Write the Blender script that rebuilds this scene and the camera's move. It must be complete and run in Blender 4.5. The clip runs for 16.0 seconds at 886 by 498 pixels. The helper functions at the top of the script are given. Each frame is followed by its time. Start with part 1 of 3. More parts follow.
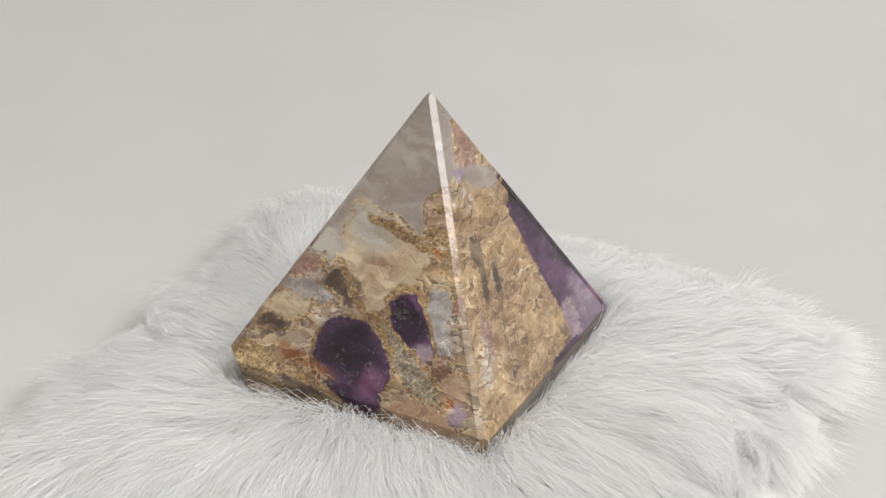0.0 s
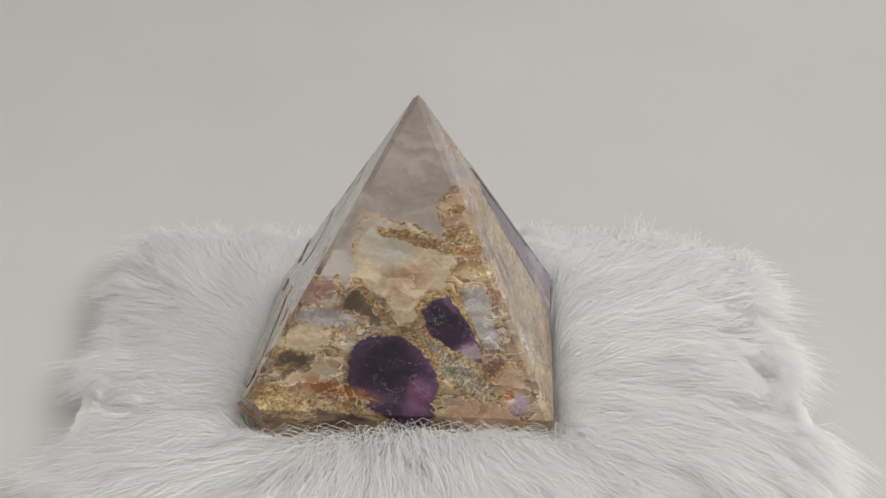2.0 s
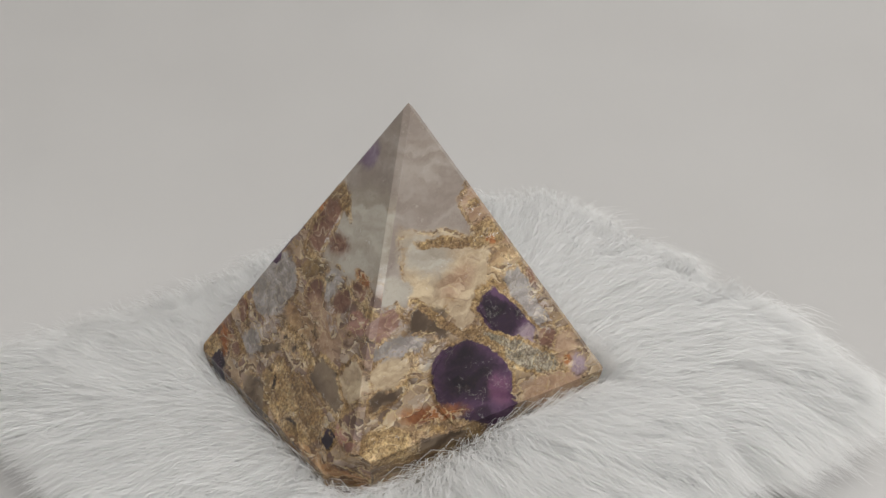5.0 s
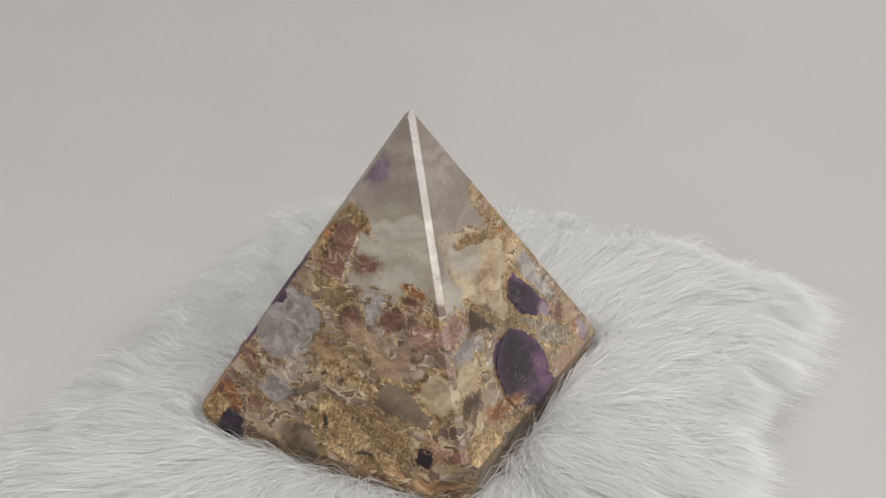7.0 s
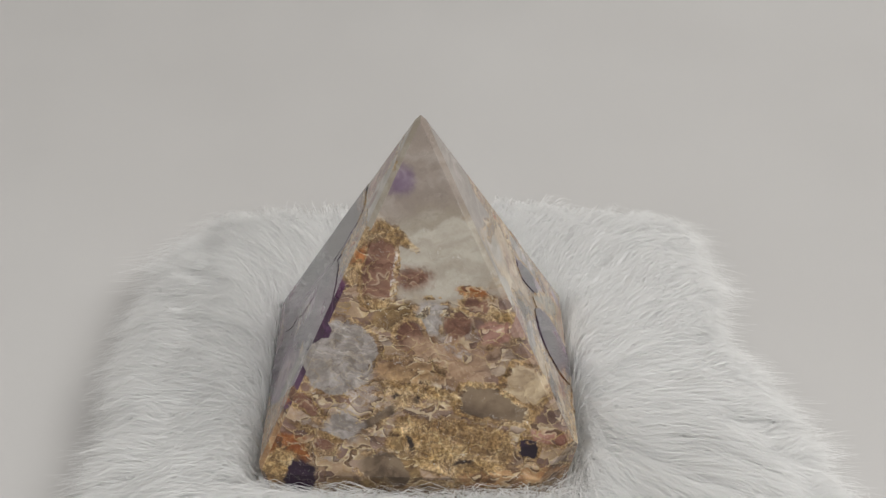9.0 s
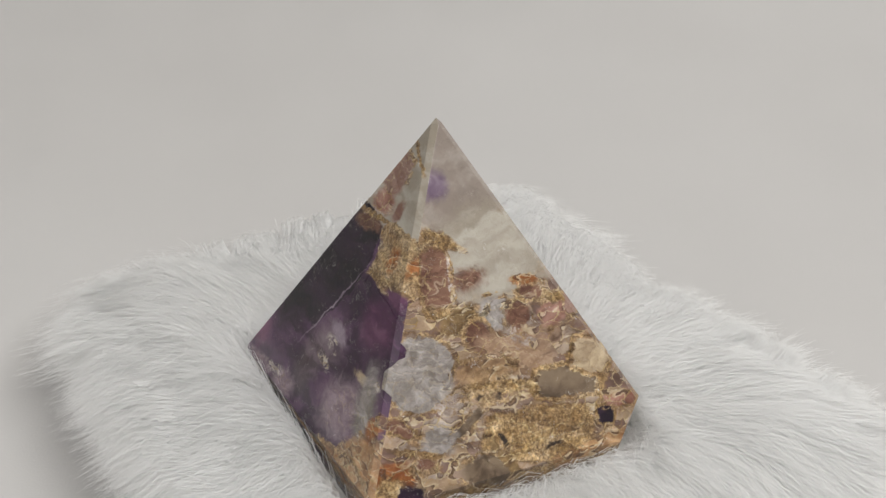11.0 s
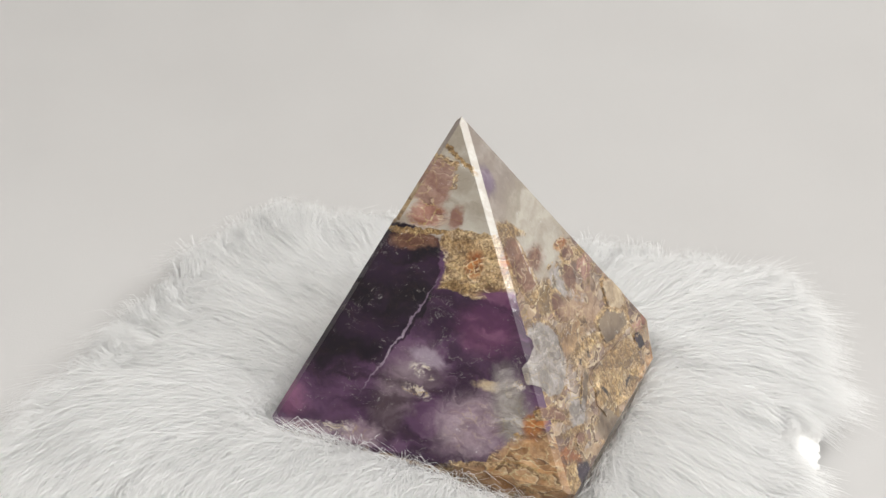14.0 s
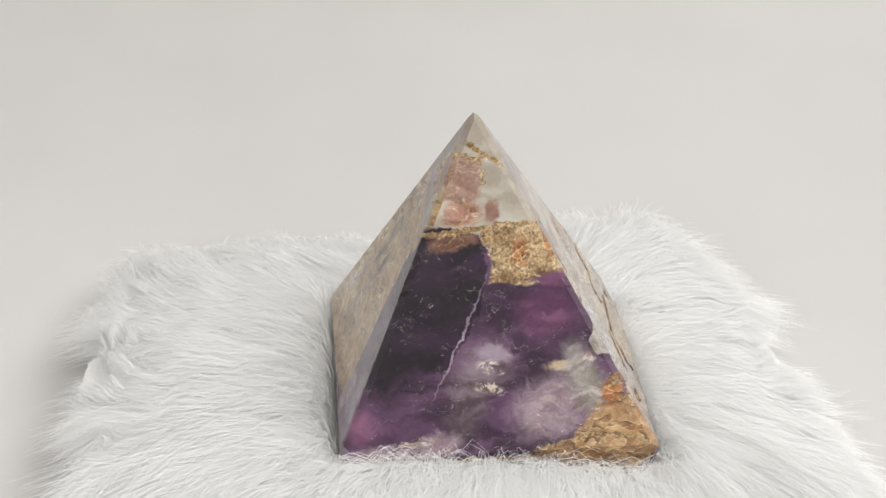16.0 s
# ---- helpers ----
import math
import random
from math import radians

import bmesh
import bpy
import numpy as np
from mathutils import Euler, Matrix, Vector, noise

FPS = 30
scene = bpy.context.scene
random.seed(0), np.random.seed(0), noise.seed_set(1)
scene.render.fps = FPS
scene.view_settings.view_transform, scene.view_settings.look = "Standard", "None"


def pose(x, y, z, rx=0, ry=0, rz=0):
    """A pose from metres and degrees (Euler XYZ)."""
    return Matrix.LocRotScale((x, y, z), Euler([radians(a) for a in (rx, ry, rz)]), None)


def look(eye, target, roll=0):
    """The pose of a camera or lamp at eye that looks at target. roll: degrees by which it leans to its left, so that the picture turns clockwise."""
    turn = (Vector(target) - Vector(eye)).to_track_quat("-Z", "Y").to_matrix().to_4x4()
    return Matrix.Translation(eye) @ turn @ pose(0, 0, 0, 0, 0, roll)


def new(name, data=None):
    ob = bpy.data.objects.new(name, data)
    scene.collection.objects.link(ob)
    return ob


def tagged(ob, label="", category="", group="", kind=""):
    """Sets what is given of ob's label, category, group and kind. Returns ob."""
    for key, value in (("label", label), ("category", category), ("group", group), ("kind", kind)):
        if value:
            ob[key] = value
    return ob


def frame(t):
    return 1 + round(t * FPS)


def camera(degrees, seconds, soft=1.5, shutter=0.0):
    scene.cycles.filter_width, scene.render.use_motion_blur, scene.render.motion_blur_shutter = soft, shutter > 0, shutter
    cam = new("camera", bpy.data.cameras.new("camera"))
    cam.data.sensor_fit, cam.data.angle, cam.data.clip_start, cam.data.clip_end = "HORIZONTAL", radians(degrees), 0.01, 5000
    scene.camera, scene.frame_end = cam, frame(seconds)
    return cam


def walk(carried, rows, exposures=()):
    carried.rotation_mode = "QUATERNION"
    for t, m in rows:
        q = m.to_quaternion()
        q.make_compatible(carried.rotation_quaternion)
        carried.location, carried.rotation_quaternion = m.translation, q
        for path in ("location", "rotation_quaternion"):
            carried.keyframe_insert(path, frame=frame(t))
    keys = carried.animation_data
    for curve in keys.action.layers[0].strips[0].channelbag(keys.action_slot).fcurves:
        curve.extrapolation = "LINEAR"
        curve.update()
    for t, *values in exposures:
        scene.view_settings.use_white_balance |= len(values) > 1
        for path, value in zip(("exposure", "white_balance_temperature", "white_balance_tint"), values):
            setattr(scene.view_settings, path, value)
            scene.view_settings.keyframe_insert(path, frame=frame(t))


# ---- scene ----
# ---------------------------------------------------------------- camera
cam = camera(32.99, 16.0)
STAND = pose(0.0, -0.3306, 0.2076, 61.88, -0.12, 0.09)
EXPOSURES = [(0.0, 0.15), (1.5, -0.08), (3.5, -0.23), (7.0, -0.17), (9.0, -0.23), (11.5, -0.02), (12.5, 0.08), (16.0, 0.31)]
walk(cam, [(0.0, STAND), (16.0, STAND)], EXPOSURES)

# ---------------------------------------------------------------- light
GROUND = -0.025          # the white sheet
world = bpy.data.worlds.new("world")
scene.world = world
world.use_nodes = True
world.node_tree.nodes["Background"].inputs["Color"].default_value = (0.9, 0.95, 1.0, 1)
world.node_tree.nodes["Background"].inputs["Strength"].default_value = 0.05


def window_light(name, size_x, size_y, power, eye, target, colour):
    data = bpy.data.lights.new(name, "AREA")
    data.shape, data.size, data.size_y, data.energy, data.color = "RECTANGLE", size_x, size_y, power, colour
    ob = new(name, data)
    ob.matrix_world = look(eye, target)
    return ob


window_light("window_light", 2.65, 0.42, 26.5, (0.34, -1.04, 1.25), (0.0, 0, 0), (0.99, 0.985, 0.975))
# added fill from the upper right for the sheet's gradient; no known lamp
window_light("fill_light", 1.6, 1.2, 15.0, (1.20, 0.30, 1.60), (0.2, 0.1, 0), (1.0, 0.98, 0.955))


# ---------------------------------------------------------------- material helpers
class Nodes:
    """Short calls for building a node material."""

    def __init__(self, name):
        self.mat = bpy.data.materials.new(name)
        self.mat.use_nodes = True
        self.tree = self.mat.node_tree
        self.shader = self.tree.nodes["Principled BSDF"]

    def add(self, kind, **sets):
        n = self.tree.nodes.new(kind)
        for k, v in sets.items():
            setattr(n, k, v)
        return n

    def join(self, a, b):
        self.tree.links.new(a, b)

    def put(self, socket, value):
        if isinstance(value, bpy.types.NodeSocket):
            self.join(value, socket)
        else:
            socket.default_value = value

    def math(self, op, a, b=0.0, clamp=False):
        n = self.add("ShaderNodeMath", operation=op, use_clamp=clamp)
        self.put(n.inputs[0], a)
        self.put(n.inputs[1], b)
        return n.outputs[0]

    def vec(self, op, a, b=None, scale=None):
        n = self.add("ShaderNodeVectorMath", operation=op)
        self.put(n.inputs[0], a)
        if b is not None:
            self.put(n.inputs[1], b)
        if scale is not None:
            self.put(n.inputs["Scale"], scale)
        return n.outputs["Value"] if op in ("LENGTH", "DOT_PRODUCT") else n.outputs["Vector"]

    def noise(self, vector, scale, detail=4.0, rough=0.55, distort=0.0, colour=False):
        n = self.add("ShaderNodeTexNoise")
        self.put(n.inputs["Vector"], vector)
        n.inputs["Scale"].default_value, n.inputs["Detail"].default_value = scale, detail
        n.inputs["Roughness"].default_value, n.inputs["Distortion"].default_value = rough, distort
        return n.outputs["Color"] if colour else n.outputs["Fac"]

    def voronoi(self, vector, scale, feature="F1", out="Distance"):
        n = self.add("ShaderNodeTexVoronoi", feature=feature)
        self.put(n.inputs["Vector"], vector)
        n.inputs["Scale"].default_value = scale
        return n.outputs[out]

    def ramp(self, fac, a0, a1, b0=0.0, b1=1.0, smooth=True):
        n = self.add("ShaderNodeMapRange", interpolation_type="SMOOTHSTEP" if smooth else "LINEAR")
        self.put(n.inputs["Value"], fac)
        for key, v in (("From Min", a0), ("From Max", a1), ("To Min", b0), ("To Max", b1)):
            n.inputs[key].default_value = v
        return n.outputs["Result"]

    def mix(self, fac, a, b, blend="MIX"):
        n = self.add("ShaderNodeMix", data_type="RGBA", blend_type=blend)
        self.put(n.inputs["Factor"], fac)
        self.put(n.inputs[6], a if isinstance(a, bpy.types.NodeSocket) else (*a, 1))
        self.put(n.inputs[7], b if isinstance(b, bpy.types.NodeSocket) else (*b, 1))
        return n.outputs[2]

    def blend(self, fac, a, b):
        n = self.add("ShaderNodeMix", data_type="FLOAT")
        self.put(n.inputs["Factor"], fac)
        self.put(n.inputs[2], a)
        self.put(n.inputs[3], b)
        return n.outputs[0]

    def bump(self, height, strength, distance, normal=None):
        n = self.add("ShaderNodeBump")
        self.put(n.inputs["Strength"], strength)
        n.inputs["Distance"].default_value = distance
        self.put(n.inputs["Height"], height)
        if normal is not None:
            self.join(normal, n.inputs["Normal"])
        return n.outputs["Normal"]


# minerals: the darker and the paler colour of their clouds, and how much the surface is a rough crust
MINERALS = {
    "taupe": ((0.285, 0.243, 0.21), (0.335, 0.297, 0.265), 0.02),
    "milk": ((0.345, 0.31, 0.25), (0.42, 0.39, 0.34), 0.04),
    "clear": ((0.20, 0.18, 0.165), (0.44, 0.415, 0.40), 0.10),
    "veil": ((0.40, 0.37, 0.34), (0.72, 0.69, 0.66), 0.3),
    "cream": ((0.36, 0.275, 0.18), (0.58, 0.475, 0.325), 0.10),
    "peach": ((0.30, 0.19, 0.12), (0.47, 0.34, 0.23), 0.12),
    "tan": ((0.33, 0.225, 0.12), (0.50, 0.375, 0.225), 0.45),
    "ochre": ((0.27, 0.18, 0.08), (0.50, 0.385, 0.215), 1.0),
    "ochrelight": ((0.34, 0.24, 0.125), (0.56, 0.455, 0.30), 0.9),
    "olive": ((0.16, 0.11, 0.055), (0.32, 0.235, 0.12), 0.5),
    "rust": ((0.26, 0.085, 0.03), (0.46, 0.22, 0.08), 0.5),
    "rusttan": ((0.36, 0.20, 0.085), (0.56, 0.40, 0.235), 0.45),
    "yellow": ((0.40, 0.28, 0.03), (0.52, 0.40, 0.08), 0.7),
    "greycrust": ((0.17, 0.16, 0.12), (0.46, 0.44, 0.37), 1.0),
    "smoke": ((0.075, 0.05, 0.032), (0.21, 0.155, 0.105), 0.05),
    "smokev": ((0.07, 0.045, 0.06), (0.22, 0.165, 0.20), 0.05),
    # dark marks, and the shadow painted under the amethyst face's foot
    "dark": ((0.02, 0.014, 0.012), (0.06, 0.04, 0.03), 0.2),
    "brownp": ((0.10, 0.042, 0.028), (0.26, 0.145, 0.10), 0.12),
    "mauve": ((0.22, 0.12, 0.095), (0.37, 0.25, 0.205), 0.12),
    "pink": ((0.27, 0.125, 0.09), (0.44, 0.27, 0.22), 0.2),
    "lilac": ((0.22, 0.155, 0.20), (0.36, 0.285, 0.325), 0.1),
    "violet": ((0.17, 0.12, 0.18), (0.28, 0.225, 0.28), 0.02),
    "am": ((0.030, 0.012, 0.034), (0.100, 0.047, 0.102), 0.03),
    "amred": ((0.085, 0.026, 0.075), (0.20, 0.085, 0.155), 0.03),
    "amdark": ((0.007, 0.0035, 0.009), (0.024, 0.010, 0.028), 0.02),
}


class Stone(Nodes):
    """Polished quartz with inclusions, laid out on one face in millimetres from the middle of its lower edge."""

    def begin(self, rugged, *tones):
        """rugged: how unlike the splinters are; tones: seven colours of the ground mass, from dark to pale."""
        self.rugged = rugged
        self.place = self.add("ShaderNodeTexCoord").outputs["Object"]
        uv = self.add("ShaderNodeUVMap", uv_map="face").outputs["UV"]
        wide = self.noise(self.place, 160.0, 2.0, 0.5, colour=True)
        fine = self.noise(self.place, 750.0, 3.0, 0.65, colour=True)
        half = (0.5, 0.5, 0.5)
        shift = self.vec("ADD", self.vec("SCALE", self.vec("SUBTRACT", wide, half), scale=0.26),
                         self.vec("SCALE", self.vec("SUBTRACT", fine, half), scale=0.20))
        self.flat = self.vec("MULTIPLY", self.vec("ADD", uv, shift), (1, 1, 0))
        # fragments: long splinters, whose borders most minerals follow
        lie = dict(Rotation=(0, 0, radians(-24)), Scale=(0.72, 1.55, 1.0))
        there = self.add("ShaderNodeMapping", vector_type="POINT")
        back = self.add("ShaderNodeMapping", vector_type="TEXTURE")
        for n in (there, back):
            for key, v in lie.items():
                n.inputs[key].default_value = v
        self.join(self.flat, there.inputs["Vector"])
        frag = self.add("ShaderNodeTexVoronoi", voronoi_dimensions="2D")
        crack = self.add("ShaderNodeTexVoronoi", voronoi_dimensions="2D", feature="DISTANCE_TO_EDGE")
        for n in (frag, crack):
            self.join(there.outputs["Vector"], n.inputs["Vector"])
            n.inputs["Scale"].default_value = 3.0
        self.join(frag.outputs["Position"], back.inputs["Vector"])
        self.crack = crack.outputs["Distance"]
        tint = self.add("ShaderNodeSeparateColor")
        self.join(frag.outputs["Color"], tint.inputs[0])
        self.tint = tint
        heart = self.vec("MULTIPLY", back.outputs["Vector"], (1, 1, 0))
        # a slope across each splinter its own way, for painted facet shading and relief
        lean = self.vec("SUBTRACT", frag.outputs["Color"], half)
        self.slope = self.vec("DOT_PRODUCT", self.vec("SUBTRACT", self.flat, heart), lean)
        # the ground mass: broken crystals, drawn out along the bedding and rimmed with ochre crust
        bent = self.vec("ADD", self.place, self.vec("SCALE", wide, scale=0.007))
        bent = self.vec("ADD", bent, self.vec("SCALE", fine, scale=0.0022))
        turn = self.add("ShaderNodeMapping")
        self.join(bent, turn.inputs["Vector"])
        turn.inputs["Rotation"].default_value = (radians(25), radians(-30), radians(40))
        turn.inputs["Scale"].default_value = (0.62, 0.9, 1.7)
        self.bent = turn.outputs["Vector"]
        even = self.add("ShaderNodeMapping")
        self.join(self.vec("ADD", self.place, self.vec("SCALE", wide, scale=0.006)), even.inputs["Vector"])
        even.inputs["Rotation"].default_value = (radians(25), radians(-30), radians(40))
        even.inputs["Scale"].default_value = (0.55, 0.9, 1.8)
        self.drawn = even.outputs["Vector"]
        self.lumps = self.noise(self.bent, 130.0, 5.0, 0.6, 0.8)
        self.flakes = self.noise(self.bent, 330.0, 6.0, 0.7, 1.6)
        tone = self.add("ShaderNodeValToRGB")
        stops = tone.color_ramp.elements
        stops[0].position, stops[0].color = 0.12, (*tones[0], 1)
        stops[1].position, stops[1].color = 0.9, (*tones[6], 1)
        for at, c in zip((0.25, 0.38, 0.5, 0.62, 0.76), tones[1:6]):
            stops.new(at).color = (*c, 1)
        self.join(self.math("ADD", self.math("MULTIPLY", self.tint.outputs[1], 0.72), self.math("MULTIPLY", self.flakes, 0.28)), tone.inputs[0])
        edge = self.voronoi(self.bent, 185.0, "DISTANCE_TO_EDGE")
        edge = self.math("SUBTRACT", edge, self.math("MULTIPLY", self.math("SUBTRACT", self.flakes, 0.48), 0.40))
        rims = self.ramp(edge, 0.07, 0.0)
        self.ragged = self.noise(self.bent, 300.0, 4.0, 0.62, 0.7)
        self.haze = self.ramp(self.noise(self.bent, 75.0, 3.0, 0.5, 0.9), 0.34, 0.66)
        self.cloud = self.ramp(self.math("ADD", self.math("MULTIPLY", self.noise(self.bent, 190.0, 6.0, 0.62, 0.5), 0.75), self.math("MULTIPLY", self.flakes, 0.25)), 0.36, 0.64)
        self.colour = self.mix(self.math("MULTIPLY", rims, 0.35), tone.outputs[0], self.mix(self.cloud, (0.26, 0.165, 0.07), (0.48, 0.37, 0.20)))
        self.crust = self.ramp(rims, 0.0, 1.0, 0.2, 0.4)
        return self

    def _lay(self, mask, kind):
        dark, pale, crust = MINERALS[kind]
        if kind == "veil":          # thin fans of fractures, never a solid patch
            mask = self.math("MULTIPLY", mask, self.ramp(self.flakes, 0.44, 0.60))
        cloud = self.haze if crust < 0.06 else self.cloud
        self.colour = self.mix(mask, self.colour, self.mix(cloud, dark, pale))
        self.crust = self.blend(mask, self.crust, crust)

    def _local(self, x, y, rx, ry, angle, soft):
        n = self.add("ShaderNodeMapping", vector_type="TEXTURE")
        self.join(self.flat, n.inputs["Vector"])
        n.inputs["Location"].default_value = (x / 10, y / 10, 0)
        n.inputs["Rotation"].default_value = (0, 0, radians(angle))
        n.inputs["Scale"].default_value = (rx / 10, ry / 10, 1)
        return n.outputs["Vector"]

    def _torn(self, far, soft):
        """Soft borders break up into flakes."""
        return self.math("ADD", far, self.math("MULTIPLY", self.math("SUBTRACT", self.ragged, 0.5), soft * 1.0 + 0.11))

    def _seam(self, far, rx, ry, kind, soft):
        """A thin broken seam of ochre crust round a splinter."""
        if kind in ("ochre", "ochrelight", "veil", "taupe", "milk", "olive", "rust", "yellow", "violet", "lilac", "am", "amred", "amdark", "greycrust") or soft > 0.42:
            return
        w = 0.75 / min(rx, ry)
        band = self.ramp(self.math("ABSOLUTE", self.math("SUBTRACT", far, 1 + w * 0.6)), w, w * 0.35)
        self._lay(self.math("MULTIPLY", band, self.ramp(self.lumps, 0.44, 0.53)), "ochrelight")

    def oval(self, kind, x, y, rx, ry, angle, soft, rimmed=0.0):
        far = self._torn(self.vec("LENGTH", self._local(x, y, rx, ry, angle, soft)), soft)
        if rimmed:
            self._lay(self.ramp(far, 1 + rimmed + 0.05, 1 + rimmed - 0.05), "ochre")
        self._lay(self.ramp(far, 1 + soft * 0.6, 1 - soft * 0.6), kind)
        self._seam(far, rx, ry, kind, soft)

    def box(self, kind, x, y, rx, ry, angle, soft, rimmed=0.0, taper=0.0):
        """taper: how much narrower the piece is at its upper end."""
        p = self.add("ShaderNodeSeparateXYZ")
        local = self._local(x, y, rx, ry, angle, soft)
        if taper:
            raw = self.add("ShaderNodeSeparateXYZ")
            self.join(local, raw.inputs[0])
            slim = self.math("MAXIMUM", self.math("SUBTRACT", 1.0, self.math("MULTIPLY", raw.outputs[1], taper)), 0.05)
            both = self.add("ShaderNodeCombineXYZ")
            self.join(self.math("DIVIDE", raw.outputs[0], slim), both.inputs[0])
            self.join(raw.outputs[1], both.inputs[1])
            local = both.outputs[0]
        self.join(self.vec("ABSOLUTE", local), p.inputs[0])
        # a rounded box: the larger side, a little of the other
        far = self.math("ADD", self.math("MAXIMUM", p.outputs[0], p.outputs[1]),
                        self.math("MULTIPLY", self.math("MINIMUM", p.outputs[0], p.outputs[1]), 0.18))
        far = self._torn(far, soft)
        if rimmed:
            self._lay(self.ramp(far, 1.1 + rimmed, 1.0 + rimmed), "ochre")
        self._lay(self.ramp(far, 1.05 + soft * 0.6, 1.05 - soft * 0.6), kind)
        self._seam(far, rx, ry, kind, soft)

    def finish(self):
        place, crust = self.place, self.crust
        c = self.colour
        gate = self.ramp(crust, 0.10, 0.5, 0.0, 1.0)
        # splinters: tilted-facet shading painted along each one's slope, and tones that differ between them
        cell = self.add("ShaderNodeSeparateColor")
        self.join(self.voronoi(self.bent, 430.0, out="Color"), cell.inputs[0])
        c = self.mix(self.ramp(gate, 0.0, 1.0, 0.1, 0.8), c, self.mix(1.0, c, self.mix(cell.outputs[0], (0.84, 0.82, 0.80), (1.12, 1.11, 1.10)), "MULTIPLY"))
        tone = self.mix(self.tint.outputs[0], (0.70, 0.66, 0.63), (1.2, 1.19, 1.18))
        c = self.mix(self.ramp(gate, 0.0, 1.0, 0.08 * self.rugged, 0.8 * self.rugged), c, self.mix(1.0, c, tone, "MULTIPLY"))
        tilt_shade = self.mix(self.ramp(self.slope, -0.08, 0.08, smooth=False), (0.70, 0.66, 0.63), (1.26, 1.25, 1.24))
        c = self.mix(self.ramp(crust, 0.06, 0.3, 0.12 * self.rugged, 0.85 * self.rugged), c, self.mix(1.0, c, tilt_shade, "MULTIPLY"))
        # overlapping flakes, shading painted in: each clears towards a pale broken edge, shadow beyond
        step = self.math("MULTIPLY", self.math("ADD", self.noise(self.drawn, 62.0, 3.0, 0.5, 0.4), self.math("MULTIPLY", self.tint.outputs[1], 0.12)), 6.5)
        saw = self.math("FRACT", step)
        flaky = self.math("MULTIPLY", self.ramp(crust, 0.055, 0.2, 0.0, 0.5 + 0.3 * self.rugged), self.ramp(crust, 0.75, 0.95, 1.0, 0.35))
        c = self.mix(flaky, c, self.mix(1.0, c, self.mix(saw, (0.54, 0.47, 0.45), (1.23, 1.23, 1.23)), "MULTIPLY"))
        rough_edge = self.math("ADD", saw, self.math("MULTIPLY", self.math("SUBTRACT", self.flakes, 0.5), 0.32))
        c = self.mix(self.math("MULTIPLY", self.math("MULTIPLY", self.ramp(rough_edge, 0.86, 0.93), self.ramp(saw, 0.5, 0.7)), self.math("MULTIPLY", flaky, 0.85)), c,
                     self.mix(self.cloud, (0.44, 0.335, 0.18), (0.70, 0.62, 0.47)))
        # dark brown shadow painted just past each flake's edge
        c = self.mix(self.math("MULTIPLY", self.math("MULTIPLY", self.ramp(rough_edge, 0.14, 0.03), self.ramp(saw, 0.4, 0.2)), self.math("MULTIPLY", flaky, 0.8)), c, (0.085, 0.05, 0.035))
        # smoky depths of the clearer quartz
        c = self.mix(self.ramp(gate, 0.0, 1.0, 0.35, 0.9), c, self.mix(1.0, c, self.mix(self.haze, (0.68, 0.62, 0.62), (1.18, 1.17, 1.14)), "MULTIPLY"))
        # seams of crust between the splinters, some with crevice shadow painted in dark
        edge = self.math("ADD", self.crack, self.math("MULTIPLY", self.math("SUBTRACT", self.ragged, 0.5), 0.16))
        some = self.math("MULTIPLY", self.ramp(self.tint.outputs[2], 0.30, 0.5), self.ramp(crust, 0.07, 0.16, 0.0, 0.9))
        seam_colour = self.mix(self.cloud, (0.30, 0.19, 0.07), (0.60, 0.49, 0.29))
        c = self.mix(self.math("MULTIPLY", self.ramp(edge, 0.055, 0.02), some), c, seam_colour)
        c = self.mix(self.math("MULTIPLY", self.ramp(edge, -0.005, -0.03), some), c, (0.07, 0.04, 0.025))
        # grains of the crust
        grain = self.voronoi(place, 1500.0)
        grit = self.noise(place, 1300.0, 5.0, 0.72)
        speck = self.mix(self.ramp(grit, 0.34, 0.66), (0.36, 0.31, 0.26), (1.5, 1.49, 1.43))
        c = self.mix(self.ramp(crust, 0.3, 0.95, 0.0, 0.85), c, self.mix(1.0, c, speck, "MULTIPLY"))
        # crevice shade painted as thin dark lines, and healed cracks
        line = self.math("ABSOLUTE", self.math("SUBTRACT", self.noise(self.bent, 210.0, 6.0, 0.65, 1.2), 0.46))
        c = self.mix(self.math("MULTIPLY", self.ramp(line, 0.018, 0.004), self.ramp(crust, 0.3, 0.9, 0.15, 0.85)), c, (0.09, 0.05, 0.03))
        healed = self.math("ABSOLUTE", self.math("SUBTRACT", self.noise(self.bent, 120.0, 5.0, 0.6, 1.8), 0.5))
        c = self.mix(self.math("MULTIPLY", self.ramp(healed, 0.007, 0.001), self.ramp(self.lumps, 0.52, 0.60, 0.0, 0.35)), c, (0.62, 0.58, 0.53))
        # glints on fractured quartz, painted into the colour as bright flakes
        glints = self.noise(self.vec("MULTIPLY", self.bent, (0.6, 2.4, 1.0)), 620.0, 4.0, 0.65, 0.6)
        c = self.mix(self.math("MULTIPLY", self.ramp(glints, 0.66, 0.72, 0.0, 0.8), self.ramp(crust, 0.01, 0.2, 0.35, 1.0)), c, (0.82, 0.79, 0.75))
        s = self.shader
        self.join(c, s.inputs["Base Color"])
        s.inputs["Roughness"].default_value = 0.5
        s.inputs["Specular IOR Level"].default_value = 0.15
        s.inputs["Subsurface Weight"].default_value = 0.12
        s.inputs["Subsurface Radius"].default_value = (1.0, 0.8, 0.65)
        s.inputs["Subsurface Scale"].default_value = 0.0010
